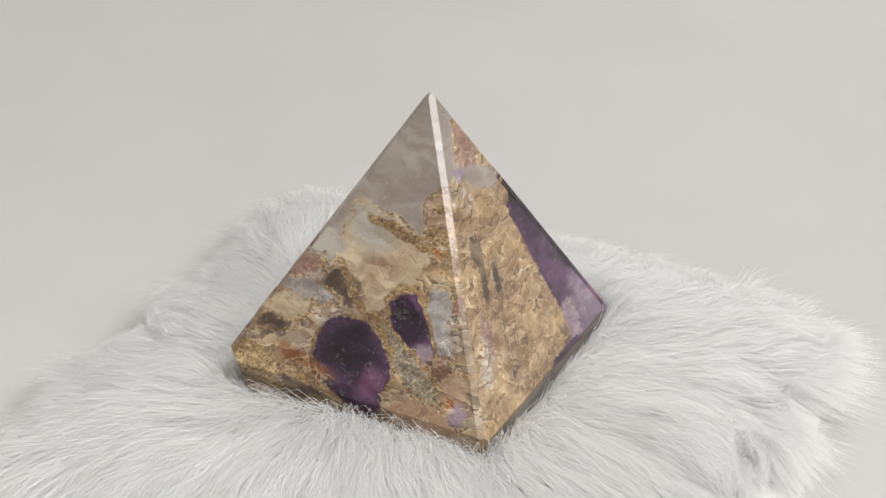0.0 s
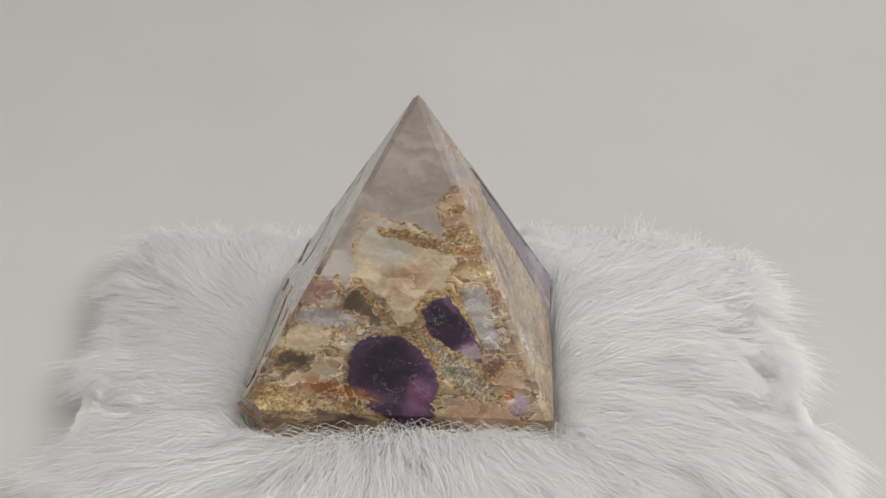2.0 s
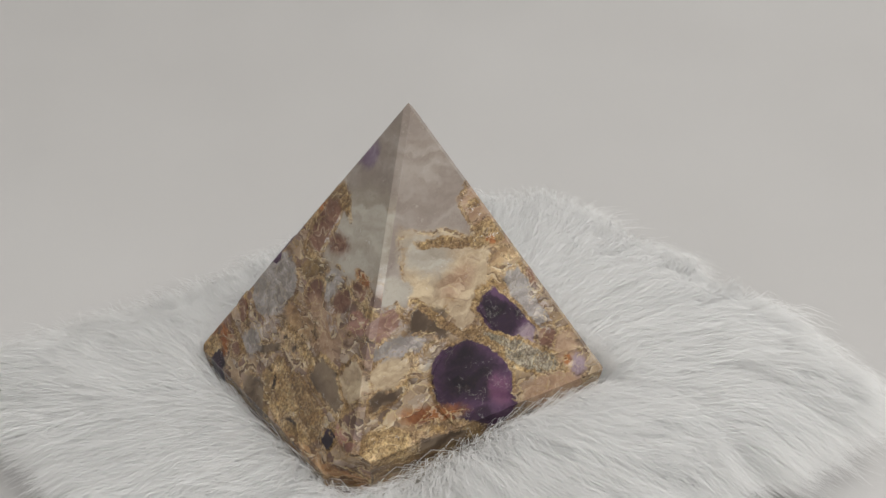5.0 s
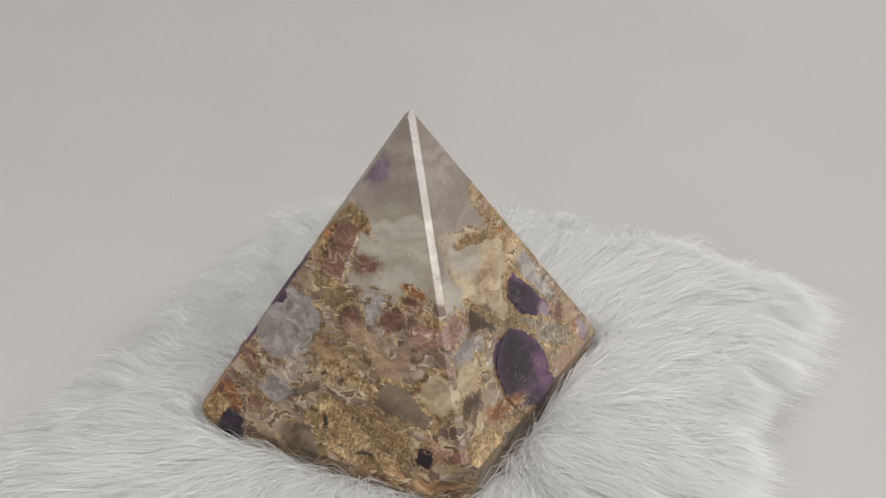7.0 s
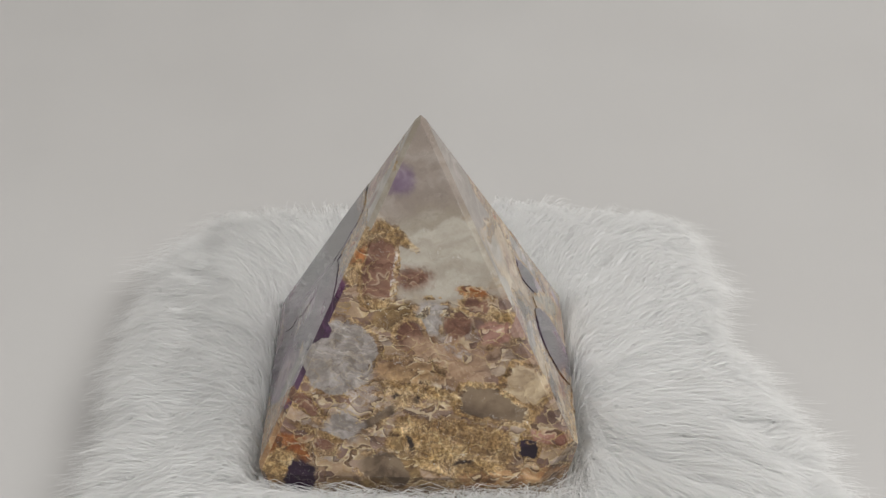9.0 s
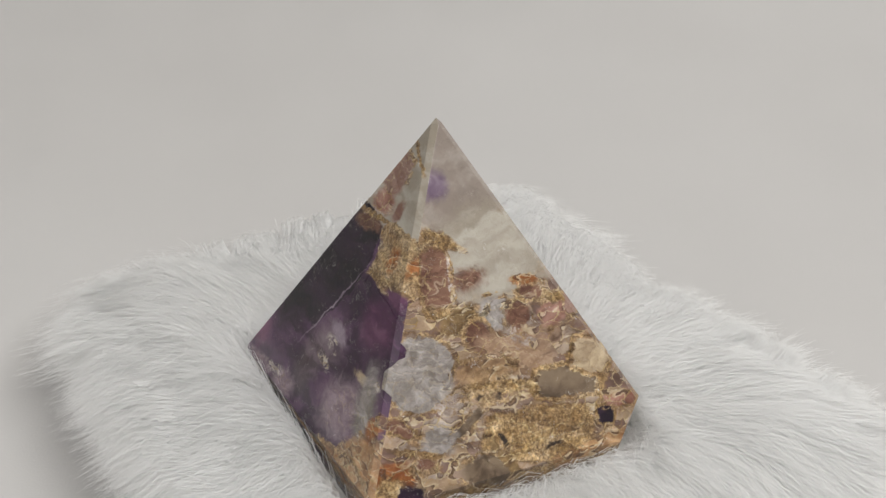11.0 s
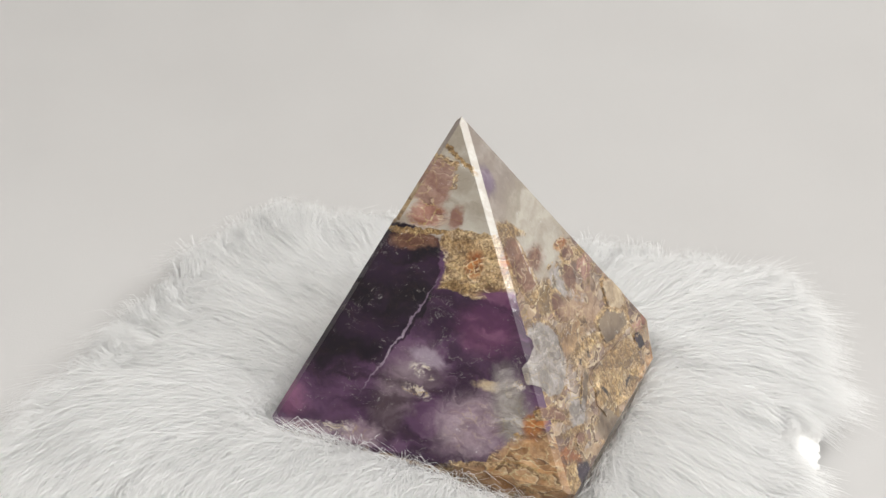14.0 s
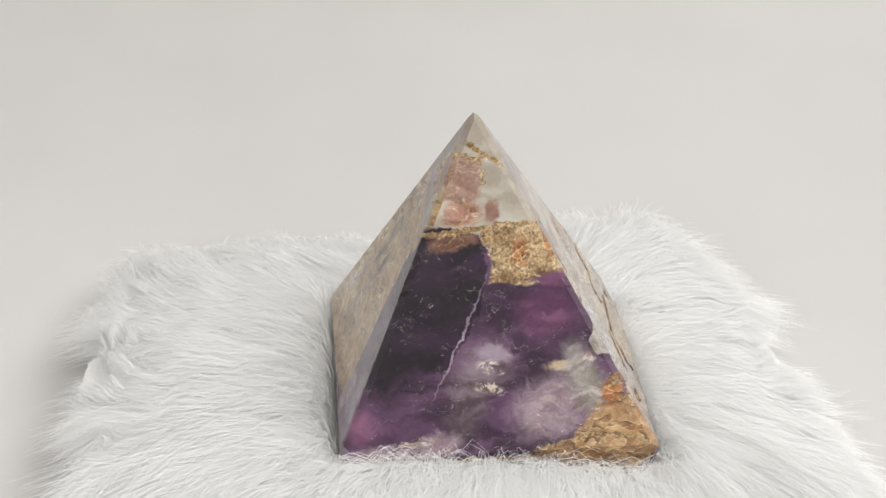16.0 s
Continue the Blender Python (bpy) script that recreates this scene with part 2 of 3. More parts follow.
        # splinters and grains lie under one polished surface; the ground edges are dull lower down
        height = self.math("ADD", self.math("MULTIPLY", grain, 0.25), self.math("MULTIPLY", grit, 0.5))
        deep = self.bump(self.math("ADD", self.slope, self.math("MULTIPLY", saw, 0.035)), self.ramp(crust, 0.06, 0.3, 0.15, 0.9), 0.006)
        self.join(self.bump(height, self.ramp(crust, 0.2, 1.0, 0.0, 0.8), 0.0004, deep), s.inputs["Normal"])
        wear = self.add("ShaderNodeSeparateXYZ")
        self.join(self.add("ShaderNodeUVMap", uv_map="wear").outputs["UV"], wear.inputs[0])
        dull = self.ramp(self.math("ADD", wear.outputs[0], self.math("MULTIPLY", self.math("SUBTRACT", self.lumps, 0.5), 0.8)), 0.46, 0.58)
        s.inputs["Coat Weight"].default_value = 1.0
        s.inputs["Coat IOR"].default_value = 1.54
        self.join(self.blend(dull, self.ramp(crust, 0.4, 1.0, 0.03, 0.10), 0.55), s.inputs["Coat Roughness"])
        scratch = self.noise(place, 2200.0, 2.0)
        self.join(self.bump(scratch, self.blend(dull, 0.004, 0.5), 0.0002), s.inputs["Coat Normal"])
        return self.mat


def face_one():
    """The face with the round amethyst pocket."""
    m = Stone("quartz_amethyst_pocket").begin(0.6, (0.15, 0.105, 0.075), (0.27, 0.20, 0.14), (0.40, 0.315, 0.22), (0.32, 0.24, 0.145), (0.43, 0.335, 0.23), (0.34, 0.30, 0.255), (0.54, 0.45, 0.33))
    m.oval("taupe", 1.5, 65.6, 17.7, 17.7, -0, 0.25)
    m.box("taupe", -6.0, 47.5, 15.0, 8.5, -6, 0.3)
    m.box("peach", 15.0, 47.0, 5.0, 9.0, 24, 0.4)
    m.box("taupe", -18.0, 38.5, 8.0, 8.0, 10, 0.35)
    m.box("cream", -1.2, 33.5, 12.0, 12.5, -24, 0.22, 0.0, -0.35)
    m.oval("milk", -5.0, 42.0, 7.0, 5.0, -20, 0.8)
    m.oval("peach", 2.0, 34.0, 6.0, 3.0, 30, 0.9)
    m.oval("milk", -16.7, 36.4, 5.4, 3.8, -20, 0.3)
    m.box("ochre", 2.4, 43.2, 9.3, 1.2, -14, 0.25)
    m.oval("ochre", 11.9, 50.9, 2.3, 1.2, 15, 0.3)
    m.oval("ochre", 14.2, 43.1, 4.9, 3.5, -10, 0.35)
    m.oval("rust", 14.2, 41.0, 1.2, 1.0, -0, 0.5)
    m.oval("tan", 16.0, 32.8, 4.8, 5.7, -0, 0.35)
    m.box("clear", 19.6, 24.6, 3.0, 9.6, 20, 0.35)
    m.box("smoke", -9.0, 25.9, 5.7, 4.1, -10, 0.3)
    m.box("ochre", -6.3, 26.8, 8.4, 1.1, -48, 0.35)
    m.box("mauve", -20.4, 29.2, 4.6, 2.4, 20, 0.2)
    m.box("veil", -15.0, 28.9, 4.6, 1.2, 32, 0.35)
    m.oval("clear", -18.8, 22.8, 8.4, 3.0, -0, 0.4)
    m.oval("milk", -5.2, 17.9, 8.2, 1.6, 8, 0.5)
    m.oval("veil", -12.0, 20.7, 6.1, 3.0, -0, 0.6)
    m.box("smoke", -24.9, 13.3, 5.1, 1.9, 16, 0.12, 0.35)
    m.oval("cream", -22.9, 18.1, 6.8, 3.0, 10, 0.4)
    m.box("brownp", 22.5, 29.4, 1.4, 2.7, -0, 0.2)
    m.oval("veil", 22.8, 21.9, 2.5, 5.5, 10, 0.5)
    m.box("am", 12.6, 20.6, 4.6, 9.6, 32, 0.06, 0.22, -0.0)
    m.box("lilac", 17.5, 14.0, 3.4, 4.2, 30, 0.5)
    m.box("amdark", 10.6, 23.6, 3.6, 6.4, 32, 0.35, 0.0, 0.5)
    m.oval("brownp", 23.0, 13.7, 3.3, 2.7, -30, 0.2)
    m.oval("veil", 24.1, 17.5, 1.2, 2.5, -20, 0.4)
    m.box("greycrust", 13.2, 12.6, 12.0, 2.7, -33, 0.15, 0.35)
    m.box("ochre", 5.7, 17.6, 5.5, 1.1, -45, 0.3)
    m.oval("am", -1.4, 8.9, 11.2, 10.3, -30, 0.05, 0.10)
    m.oval("am", -4.6, 14.9, 6.8, 4.6, -0, 0.06)
    m.oval("am", 3.6, 1.5, 6.0, 4.6, -0, 0.2)
    m.oval("amdark", -1.0, 11.0, 8.2, 6.4, -15, 0.8)
    m.oval("amdark", -1.0, 14.0, 5.0, 3.6, -10, 0.7)
    m.oval("amred", 5.6, 5.6, 2.7, 3.5, -0, 0.9)
    m.oval("ochre", -28.4, 2.1, 11.5, 4.3, -6, 0.3)
    m.oval("rust", -14.5, 5.8, 8.2, 1.9, -12, 0.8)
    m.oval("ochre", -9.4, 1.0, 9.5, 1.6, -18, 0.35)
    m.box("smoke", -12.6, -1.6, 7.6, 2.3, -10, 0.12, 0.35)
    m.oval("peach", 20.7, 0.7, 10.3, 4.6, -8, 0.3)
    m.oval("peach", 27.5, 9.5, 3.6, 4.9, -20, 0.4)
    m.oval("rust", 26.8, 6.8, 1.6, 1.4, -0, 0.6)
    m.oval("lilac", 29.6, 4.7, 2.7, 3.0, -0, 0.6)
    m.box("olive", 2.2, -4.6, 32.7, 1.8, -2, 0.5)
    return m.finish()


def face_two():
    """The face of brown and ochre flakes."""
    m = Stone("quartz_ochre_flakes").begin(1.0, (0.12, 0.075, 0.06), (0.24, 0.16, 0.13), (0.37, 0.29, 0.225), (0.31, 0.235, 0.145), (0.42, 0.305, 0.215), (0.40, 0.35, 0.305), (0.53, 0.445, 0.34))
    m.oval("taupe", 5.6, 69.6, 14.6, 16.6, -4, 0.25)
    m.oval("milk", 9.5, 47.5, 15.5, 12.0, -4, 0.5)
    m.oval("violet", -0.4, 66.2, 3.2, 3.4, -4, 0.8)
    m.oval("tan", -8.9, 52.6, 5.3, 3.2, -14, 0.4)
    m.box("brownp", -6.2, 45.4, 3.6, 7.1, -8, 0.2, 0.28)
    m.oval("brownp", 1.8, 43.3, 4.0, 2.6, -4, 0.8)
    m.box("veil", -2.8, 43.6, 0.7, 6.6, -8, 0.5)
    m.oval("ochre", -2.2, 53.5, 5.3, 1.6, -34, 0.6)
    m.oval("rust", 15.4, 39.2, 3.4, 1.4, -13, 0.3)
    m.box("brownp", 16.0, 35.8, 3.2, 2.0, -13, 0.15)
    m.oval("olive", -3.4, 34.4, 5.9, 2.6, 16, 0.4)
    m.oval("clear", -16.5, 25.7, 9.0, 8.7, -13, 0.12)
    m.oval("clear", 5.8, 33.2, 4.7, 4.5, -3, 0.25)
    m.box("greycrust", 0.5, 32.8, 5.3, 0.9, 34, 0.35)
    m.box("greycrust", 8.4, 31.7, 3.9, 1.1, 71, 0.35)
    m.box("ochre", 5.4, 27.3, 6.6, 1.1, -3, 0.4)
    m.oval("brownp", -0.1, 30.2, 3.2, 3.2, -3, 0.4)
    m.oval("brownp", 11.2, 31.5, 3.4, 3.4, -3, 0.3)
    m.oval("pink", 20.3, 29.3, 4.2, 2.9, -3, 0.35)
    m.box("ochre", 24.2, 32.7, 3.9, 1.2, -13, 0.4)
    m.oval("peach", 8.0, 23.5, 11.0, 5.0, -13, 0.6)
    m.box("veil", 10.4, 26.7, 4.5, 1.3, -38, 0.6)
    m.oval("tan", -1.5, 21.8, 7.2, 2.9, -3, 0.4)
    m.box("ochre", 0.9, 17.0, 9.2, 1.6, -11, 0.4)
    m.oval("yellow", 11.9, 14.8, 1.7, 1.3, -3, 0.4)
    m.box("dark", -1.6, 15.6, 3.4, 0.8, -13, 0.25)
    m.box("smoke", 19.1, 13.0, 8.1, 3.4, -11, 0.12, 0.29)
    m.box("cream", 26.5, 17.1, 5.0, 3.9, -28, 0.2, 0.25)
    m.box("smoke", -9.0, 11.3, 5.8, 1.2, 26, 0.15)
    m.oval("clear", -16.7, 9.5, 4.7, 3.9, -3, 0.6)
    m.oval("veil", -11.1, 16.4, 5.3, 3.9, 17, 0.7)
    m.box("ochre", 8.0, 3.7, 14.7, 6.3, -11, 0.12)
    m.oval("smoke", -6.8, -0.7, 6.3, 3.7, -13, 0.3)
    m.box("olive", -1.5, 0.1, 1.3, 7.9, 27, 0.4)
    m.box("dark", -1.0, 5.0, 0.8, 2.1, 17, 0.25)
    m.box("dark", 10.6, -0.2, 2.9, 0.5, 5, 0.25)
    m.box("amdark", 26.0, 2.0, 2.2, 2.2, -18, 0.08, 0.35)
    m.box("pink", 31.4, 4.7, 4.2, 1.6, -9, 0.25)
    m.oval("rust", -30.0, 4.4, 5.8, 4.5, -3, 0.4)
    m.oval("ochre", -31.8, 1.2, 5.3, 4.5, -3, 0.3)
    m.box("brownp", -26.0, 16.2, 4.5, 1.4, -41, 0.2, 0.35)
    m.oval("brownp", -21.5, 5.7, 2.5, 1.4, -8, 0.15)
    m.box("ochre", -22.1, 8.5, 6.6, 0.8, -23, 0.5)
    m.box("amdark", -27.3, -1.7, 3.4, 4.5, -23, 0.25)
    m.box("rusttan", 23.2, -4.2, 14.4, 2.0, 1, 0.4)
    m.oval("olive", -13.6, -4.4, 7.9, 2.0, -3, 0.5)
    return m.finish()


def face_three():
    """The amethyst face."""
    m = Stone("quartz_amethyst").begin(0.75, (0.12, 0.07, 0.06), (0.22, 0.14, 0.11), (0.33, 0.25, 0.19), (0.26, 0.19, 0.10), (0.40, 0.28, 0.18), (0.40, 0.36, 0.33), (0.52, 0.43, 0.33))
    m.box("am", -1.1, 16.1, 45.1, 26.6, 2, 0.1)
    m.oval("milk", -2.9, 67.9, 19.9, 17.3, 2, 0.25)
    m.box("mauve", -8.8, 65.3, 4.8, 5.6, -8, 0.3)
    m.oval("pink", -8.8, 57.3, 4.8, 2.9, 10, 0.5)
    m.oval("mauve", -1.5, 57.8, 1.9, 2.7, -18, 0.5)
    m.box("ochre", -5.0, 72.4, 6.6, 0.5, -33, 0.5)
    m.box("ochrelight", 6.0, 48.0, 10.6, 7.2, -1, 0.06)
    m.box("ochre", 6.6, 42.7, 10.6, 1.1, 6, 0.3)
    m.oval("rust", 5.1, 48.2, 1.9, 2.9, 2, 0.8)
    m.oval("rust", 12.3, 51.1, 1.3, 3.5, 2, 0.8)
    m.oval("am", -26.4, 15.2, 17.3, 14.6, 2, 0.15)
    m.box("am", -17.0, 34.8, 14.6, 18.6, -8, 0.08)
    m.oval("amred", -32.8, 7.7, 5.3, 4.0, 2, 0.7)
    m.oval("am", 7.7, 31.0, 14.6, 9.3, -3, 0.12)
    m.oval("amred", 11.6, 33.8, 7.4, 6.1, 2, 0.7)
    m.oval("amred", 13.9, 41.9, 6.6, 1.9, 2, 0.7)
    m.oval("smokev", -4.4, 16.0, 7.4, 9.3, -18, 0.85)
    m.oval("am", 2.4, 8.9, 8.8, 8.8, 2, 0.4)
    m.oval("am", -22.2, 11.4, 9.3, 8.0, 2, 0.6)
    m.box("amdark", -13.7, 43.3, 10.1, 10.6, -2, 0.04)
    m.box("amdark", -12.0, 32.3, 12.6, 5.0, 64, 0.08)
    m.oval("amdark", -22.8, 27.3, 8.0, 14.6, -18, 0.9)
    m.box("violet", -9.5, 28.0, 14.3, 0.22, 66, 0.6)
    m.oval("violet", -1.5, 24.5, 4.6, 1.8, -12, 0.7)
    m.oval("smokev", -8.0, 12.0, 4.0, 9.0, -24, 0.9)
    m.oval("brownp", -10.3, 51.0, 6.1, 2.1, 8, 0.5)
    m.box("ochre", -11.0, 53.1, 8.2, 0.7, 8, 0.2)
    m.oval("veil", -2.0, 21.1, 3.5, 1.6, -13, 0.7)
    m.oval("veil", -3.1, 16.0, 3.5, 1.1, -8, 0.7)
    m.oval("lilac", 13.0, 11.9, 9.6, 6.9, 27, 0.8)
    m.oval("cream", 14.4, 21.2, 2.9, 1.1, -3, 0.9)
    m.oval("clear", 20.8, 16.9, 4.2, 9.3, 27, 0.8)
    m.oval("veil", 21.5, 22.9, 1.9, 1.2, 22, 0.4)
    m.oval("rusttan", 29.1, 4.5, 12.6, 8.2, 30, 0.3)
    m.oval("rust", 26.8, 15.1, 2.4, 3.5, -8, 0.6)
    m.oval("rust", 19.3, 39.4, 1.3, 1.2, 2, 0.5)
    m.oval("rusttan", 19.3, 0.2, 11.9, 3.2, 10, 0.4)
    m.oval("lilac", -14.6, 2.6, 4.8, 2.7, 12, 0.9)
    m.box("veil", -21.9, 2.7, 5.3, 1.6, 17, 0.5)
    m.oval("lilac", -28.5, 1.2, 6.6, 1.6, 2, 0.9)
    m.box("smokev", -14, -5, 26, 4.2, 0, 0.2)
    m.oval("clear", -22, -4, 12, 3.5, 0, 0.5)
    # shadow under the broken foot, painted in as a dark band
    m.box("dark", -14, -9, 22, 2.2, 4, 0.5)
    return m.finish()


def face_four():
    """The tan crust with an amethyst corner."""
    m = Stone("quartz_tan_crust").begin(0.35, (0.24, 0.15, 0.085), (0.35, 0.24, 0.135), (0.45, 0.325, 0.19), (0.39, 0.28, 0.14), (0.50, 0.37, 0.22), (0.44, 0.37, 0.26), (0.58, 0.46, 0.30))
    m.box("tan", -4.6, 24.1, 50.6, 32.9, -25, 0.2)
    m.oval("taupe", -6.0, 68.5, 14.1, 12.6, -20, 0.25)
    m.box("mauve", 2.0, 61.4, 4.2, 6.6, -21, 0.25)
    m.oval("violet", -4.3, 57.3, 2.9, 1.7, -22, 0.7)
    m.oval("taupe", 3.9, 53.3, 7.5, 3.2, -22, 0.4)
    m.oval("veil", -7.8, 51.9, 4.8, 4.2, -22, 0.6)
    m.oval("tan", -8.4, 19.5, 17.5, 22.7, -26, 0.5)
    m.box("smoke", -11.2, 34.2, 1.5, 8.6, -21, 0.3)
    m.box("mauve", -20.4, 19.3, 2.4, 5.5, -22, 0.4)
    m.box("smoke", -6.8, 29.8, 1.5, 4.5, -19, 0.3)
    m.oval("smoke", -11.5, 39.7, 1.9, 3.4, -24, 0.3)
    m.oval("veil", -24.4, 15.1, 3.3, 6.8, -28, 0.6)
    m.box("am", 29.8, 20.9, 29.6, 16.4, -76, 0.05)
    m.oval("violet", 31.3, 7.0, 10.0, 11.5, -52, 0.6)
    m.box("amdark", 13.6, 43.8, 2.1, 3.5, -10, 0.4)
    m.box("lilac", 18.2, 6.1, 3.6, 5.6, -10, 0.25)
    m.box("am", 10.5, 0.6, 9.0, 1.2, 2, 0.3)
    m.oval("clear", 28.3, -2.8, 6.9, 2.8, -2, 0.4)
    m.box("taupe", 0, -5.2, 42, 4.6, 0, 0.15)
    return m.finish()


def sheet_material():
    m = Nodes("white_cloth")
    place = m.add("ShaderNodeTexCoord").outputs["Object"]
    stain = m.noise(place, 3.0, 3.0)
    c = m.mix(m.ramp(stain, 0.3, 0.7), (0.535, 0.525, 0.515), (0.575, 0.567, 0.558))
    m.join(c, m.shader.inputs["Base Color"])
    m.shader.inputs["Roughness"].default_value = 0.85
    weave = m.noise(place, 1400.0, 2.0)
    folds = m.noise(m.vec("MULTIPLY", place, (1.0, 0.35, 1.0)), 6.0, 2.0, 0.5, 0.6)
    n = m.bump(weave, 0.15, 0.0004)
    m.join(m.bump(folds, 0.35, 0.02, n), m.shader.inputs["Normal"])
    return m.mat


def plain_material(name, a, b, scale):
    m = Nodes(name)
    place = m.add("ShaderNodeTexCoord").outputs["Object"]
    m.join(m.mix(m.noise(place, scale, 5.0), a, b), m.shader.inputs["Base Color"])
    m.shader.inputs["Roughness"].default_value = 0.8
    m.join(m.bump(m.noise(place, scale * 20, 3.0), 0.2, 0.002), m.shader.inputs["Normal"])
    return m.mat


def fur_material():
    m = Nodes("white_fur")
    geo = m.add("ShaderNodeNewGeometry")
    c = m.mix(geo.outputs["Random Per Island"], (0.93, 0.93, 0.925), (0.985, 0.985, 0.98))
    out = m.tree.nodes["Material Output"]
    dif, tra, mix = m.add("ShaderNodeBsdfDiffuse"), m.add("ShaderNodeBsdfTranslucent"), m.add("ShaderNodeMixShader")
    glo, top = m.add("ShaderNodeBsdfAnisotropic"), m.add("ShaderNodeMixShader")
    glo.inputs["Roughness"].default_value = 0.35
    glo.inputs["Color"].default_value = (0.9, 0.9, 0.9, 1)
    m.join(c, dif.inputs["Color"])
    m.join(c, tra.inputs["Color"])
    mix.inputs[0].default_value, top.inputs[0].default_value = 0.55, 0.04
    m.join(dif.outputs[0], mix.inputs[1])
    m.join(tra.outputs[0], mix.inputs[2])
    m.join(mix.outputs[0], top.inputs[1])
    m.join(glo.outputs[0], top.inputs[2])
    m.join(top.outputs[0], out.inputs["Surface"])
    return m.mat


def backing_material():
    m = Nodes("knitted_backing")
    place = m.add("ShaderNodeTexCoord").outputs["Object"]
    c = m.mix(m.noise(place, 300.0, 4.0), (0.84, 0.83, 0.81), (0.92, 0.915, 0.90))
    m.join(c, m.shader.inputs["Base Color"])
    m.shader.inputs["Roughness"].default_value = 0.9
    m.join(m.bump(m.voronoi(place, 900.0), 0.6, 0.0006), m.shader.inputs["Normal"])
    return m.mat


# ---------------------------------------------------------------- mesh helpers
def part(name, bm, material, parent=None, label=""):
    """Links a bmesh as one mesh object under a thing."""
    me = bpy.data.meshes.new(name)
    bm.to_mesh(me)
    bm.free()
    for mat in material if isinstance(material, (list, tuple)) else (material,):
        me.materials.append(mat)
    ob = new(name, me)
    if parent is not None:
        ob.parent = parent
    return tagged(ob, label)


# ---------------------------------------------------------------- the setting
def build_sheet():
    """White cloth that lies on the table and sweeps up behind."""
    bm = bmesh.new()
    profile = [(-1.30, GROUND), (-0.6, GROUND), (0.0, GROUND), (0.45, GROUND)]
    for k in range(1, 13):
        a = radians(90 * k / 12)
        profile.append((0.45 + 0.55 * math.sin(a), GROUND + 0.55 * (1 - math.cos(a))))
    profile.append((1.0, 2.0))
    xs = [-1.9 + 3.8 * i / 60 for i in range(61)]
    grid = []
    for y, z in profile:
        row = []
        for x in xs:
            lift = 0.010 * noise.noise(Vector((x * 2.2, y * 1.6 + z, 3.7))) if z > GROUND + 0.01 else 0
            row.append(bm.verts.new((x, y - lift * 1.5, z)))
        grid.append(row)
    for a, b in zip(grid, grid[1:]):
        for i in range(len(xs) - 1):
            bm.faces.new((a[i], a[i + 1], b[i + 1], b[i])).smooth = True
    ob = part("backdrop", bm, sheet_material())
    return tagged(ob, "off-white cloth sheet swept up behind the table", "backdrop", kind="structure")


def box_mesh(x0, x1, y0, y1, z0, z1):
    bm = bmesh.new()
    bmesh.ops.create_cube(bm, size=1.0)
    for v in bm.verts:
        v.co = Vector(((x0 + x1) / 2 + v.co.x * (x1 - x0), (y0 + y1) / 2 + v.co.y * (y1 - y0), (z0 + z1) / 2 + v.co.z * (z1 - z0)))
    return bm


def build_room():
    paint = plain_material("wall_paint", (0.62, 0.60, 0.57), (0.68, 0.66, 0.63), 2.0)
    for name, size, label in (
            ("wall_west", (-2.1, -2.0, -2.2, 1.2, -0.8, 2.1), "plain pale painted wall"),
            ("wall_east", (2.0, 2.1, -2.2, 1.2, -0.8, 2.1), "plain pale painted wall"),
            ("wall_north", (-2.1, 2.1, 1.2, 1.3, -0.8, 2.1), "plain pale painted wall"),
            ("wall_south", (-2.1, 2.1, -2.3, -2.2, -0.8, 2.1), "plain pale painted wall"),
            ("floor", (-2.1, 2.1, -2.3, 1.3, -0.9, -0.8), "plain dull floor"),
            ("ceiling", (-2.1, 2.1, -2.3, 1.3, 2.1, 2.2), "plain pale ceiling")):
        tagged(part(name, box_mesh(*size), paint), label, name.split("_")[0], kind="structure")


# ---------------------------------------------------------------- the stone pyramid
CORNERS = [Vector((0.0091, -0.0412, 0.0008)), Vector((-0.0561, -0.0046, 0.0022)), Vector((-0.0212, 0.0608, -0.0025)), Vector((0.0451, 0.0251, -0.0005))]
CENTRE = sum(CORNERS, Vector()) / 4
# the sharp corners before the edges were ground off
CORNERS = [c + (c - CENTRE).normalized() * 0.0010 for c in CORNERS]
APEX = Vector((-0.0032, 0.0079, 0.0704)) + Vector((0.0001, 0, 0.0009))
FOOT = -0.0125           # lowest edge of the pyramid, on the backing of the fur


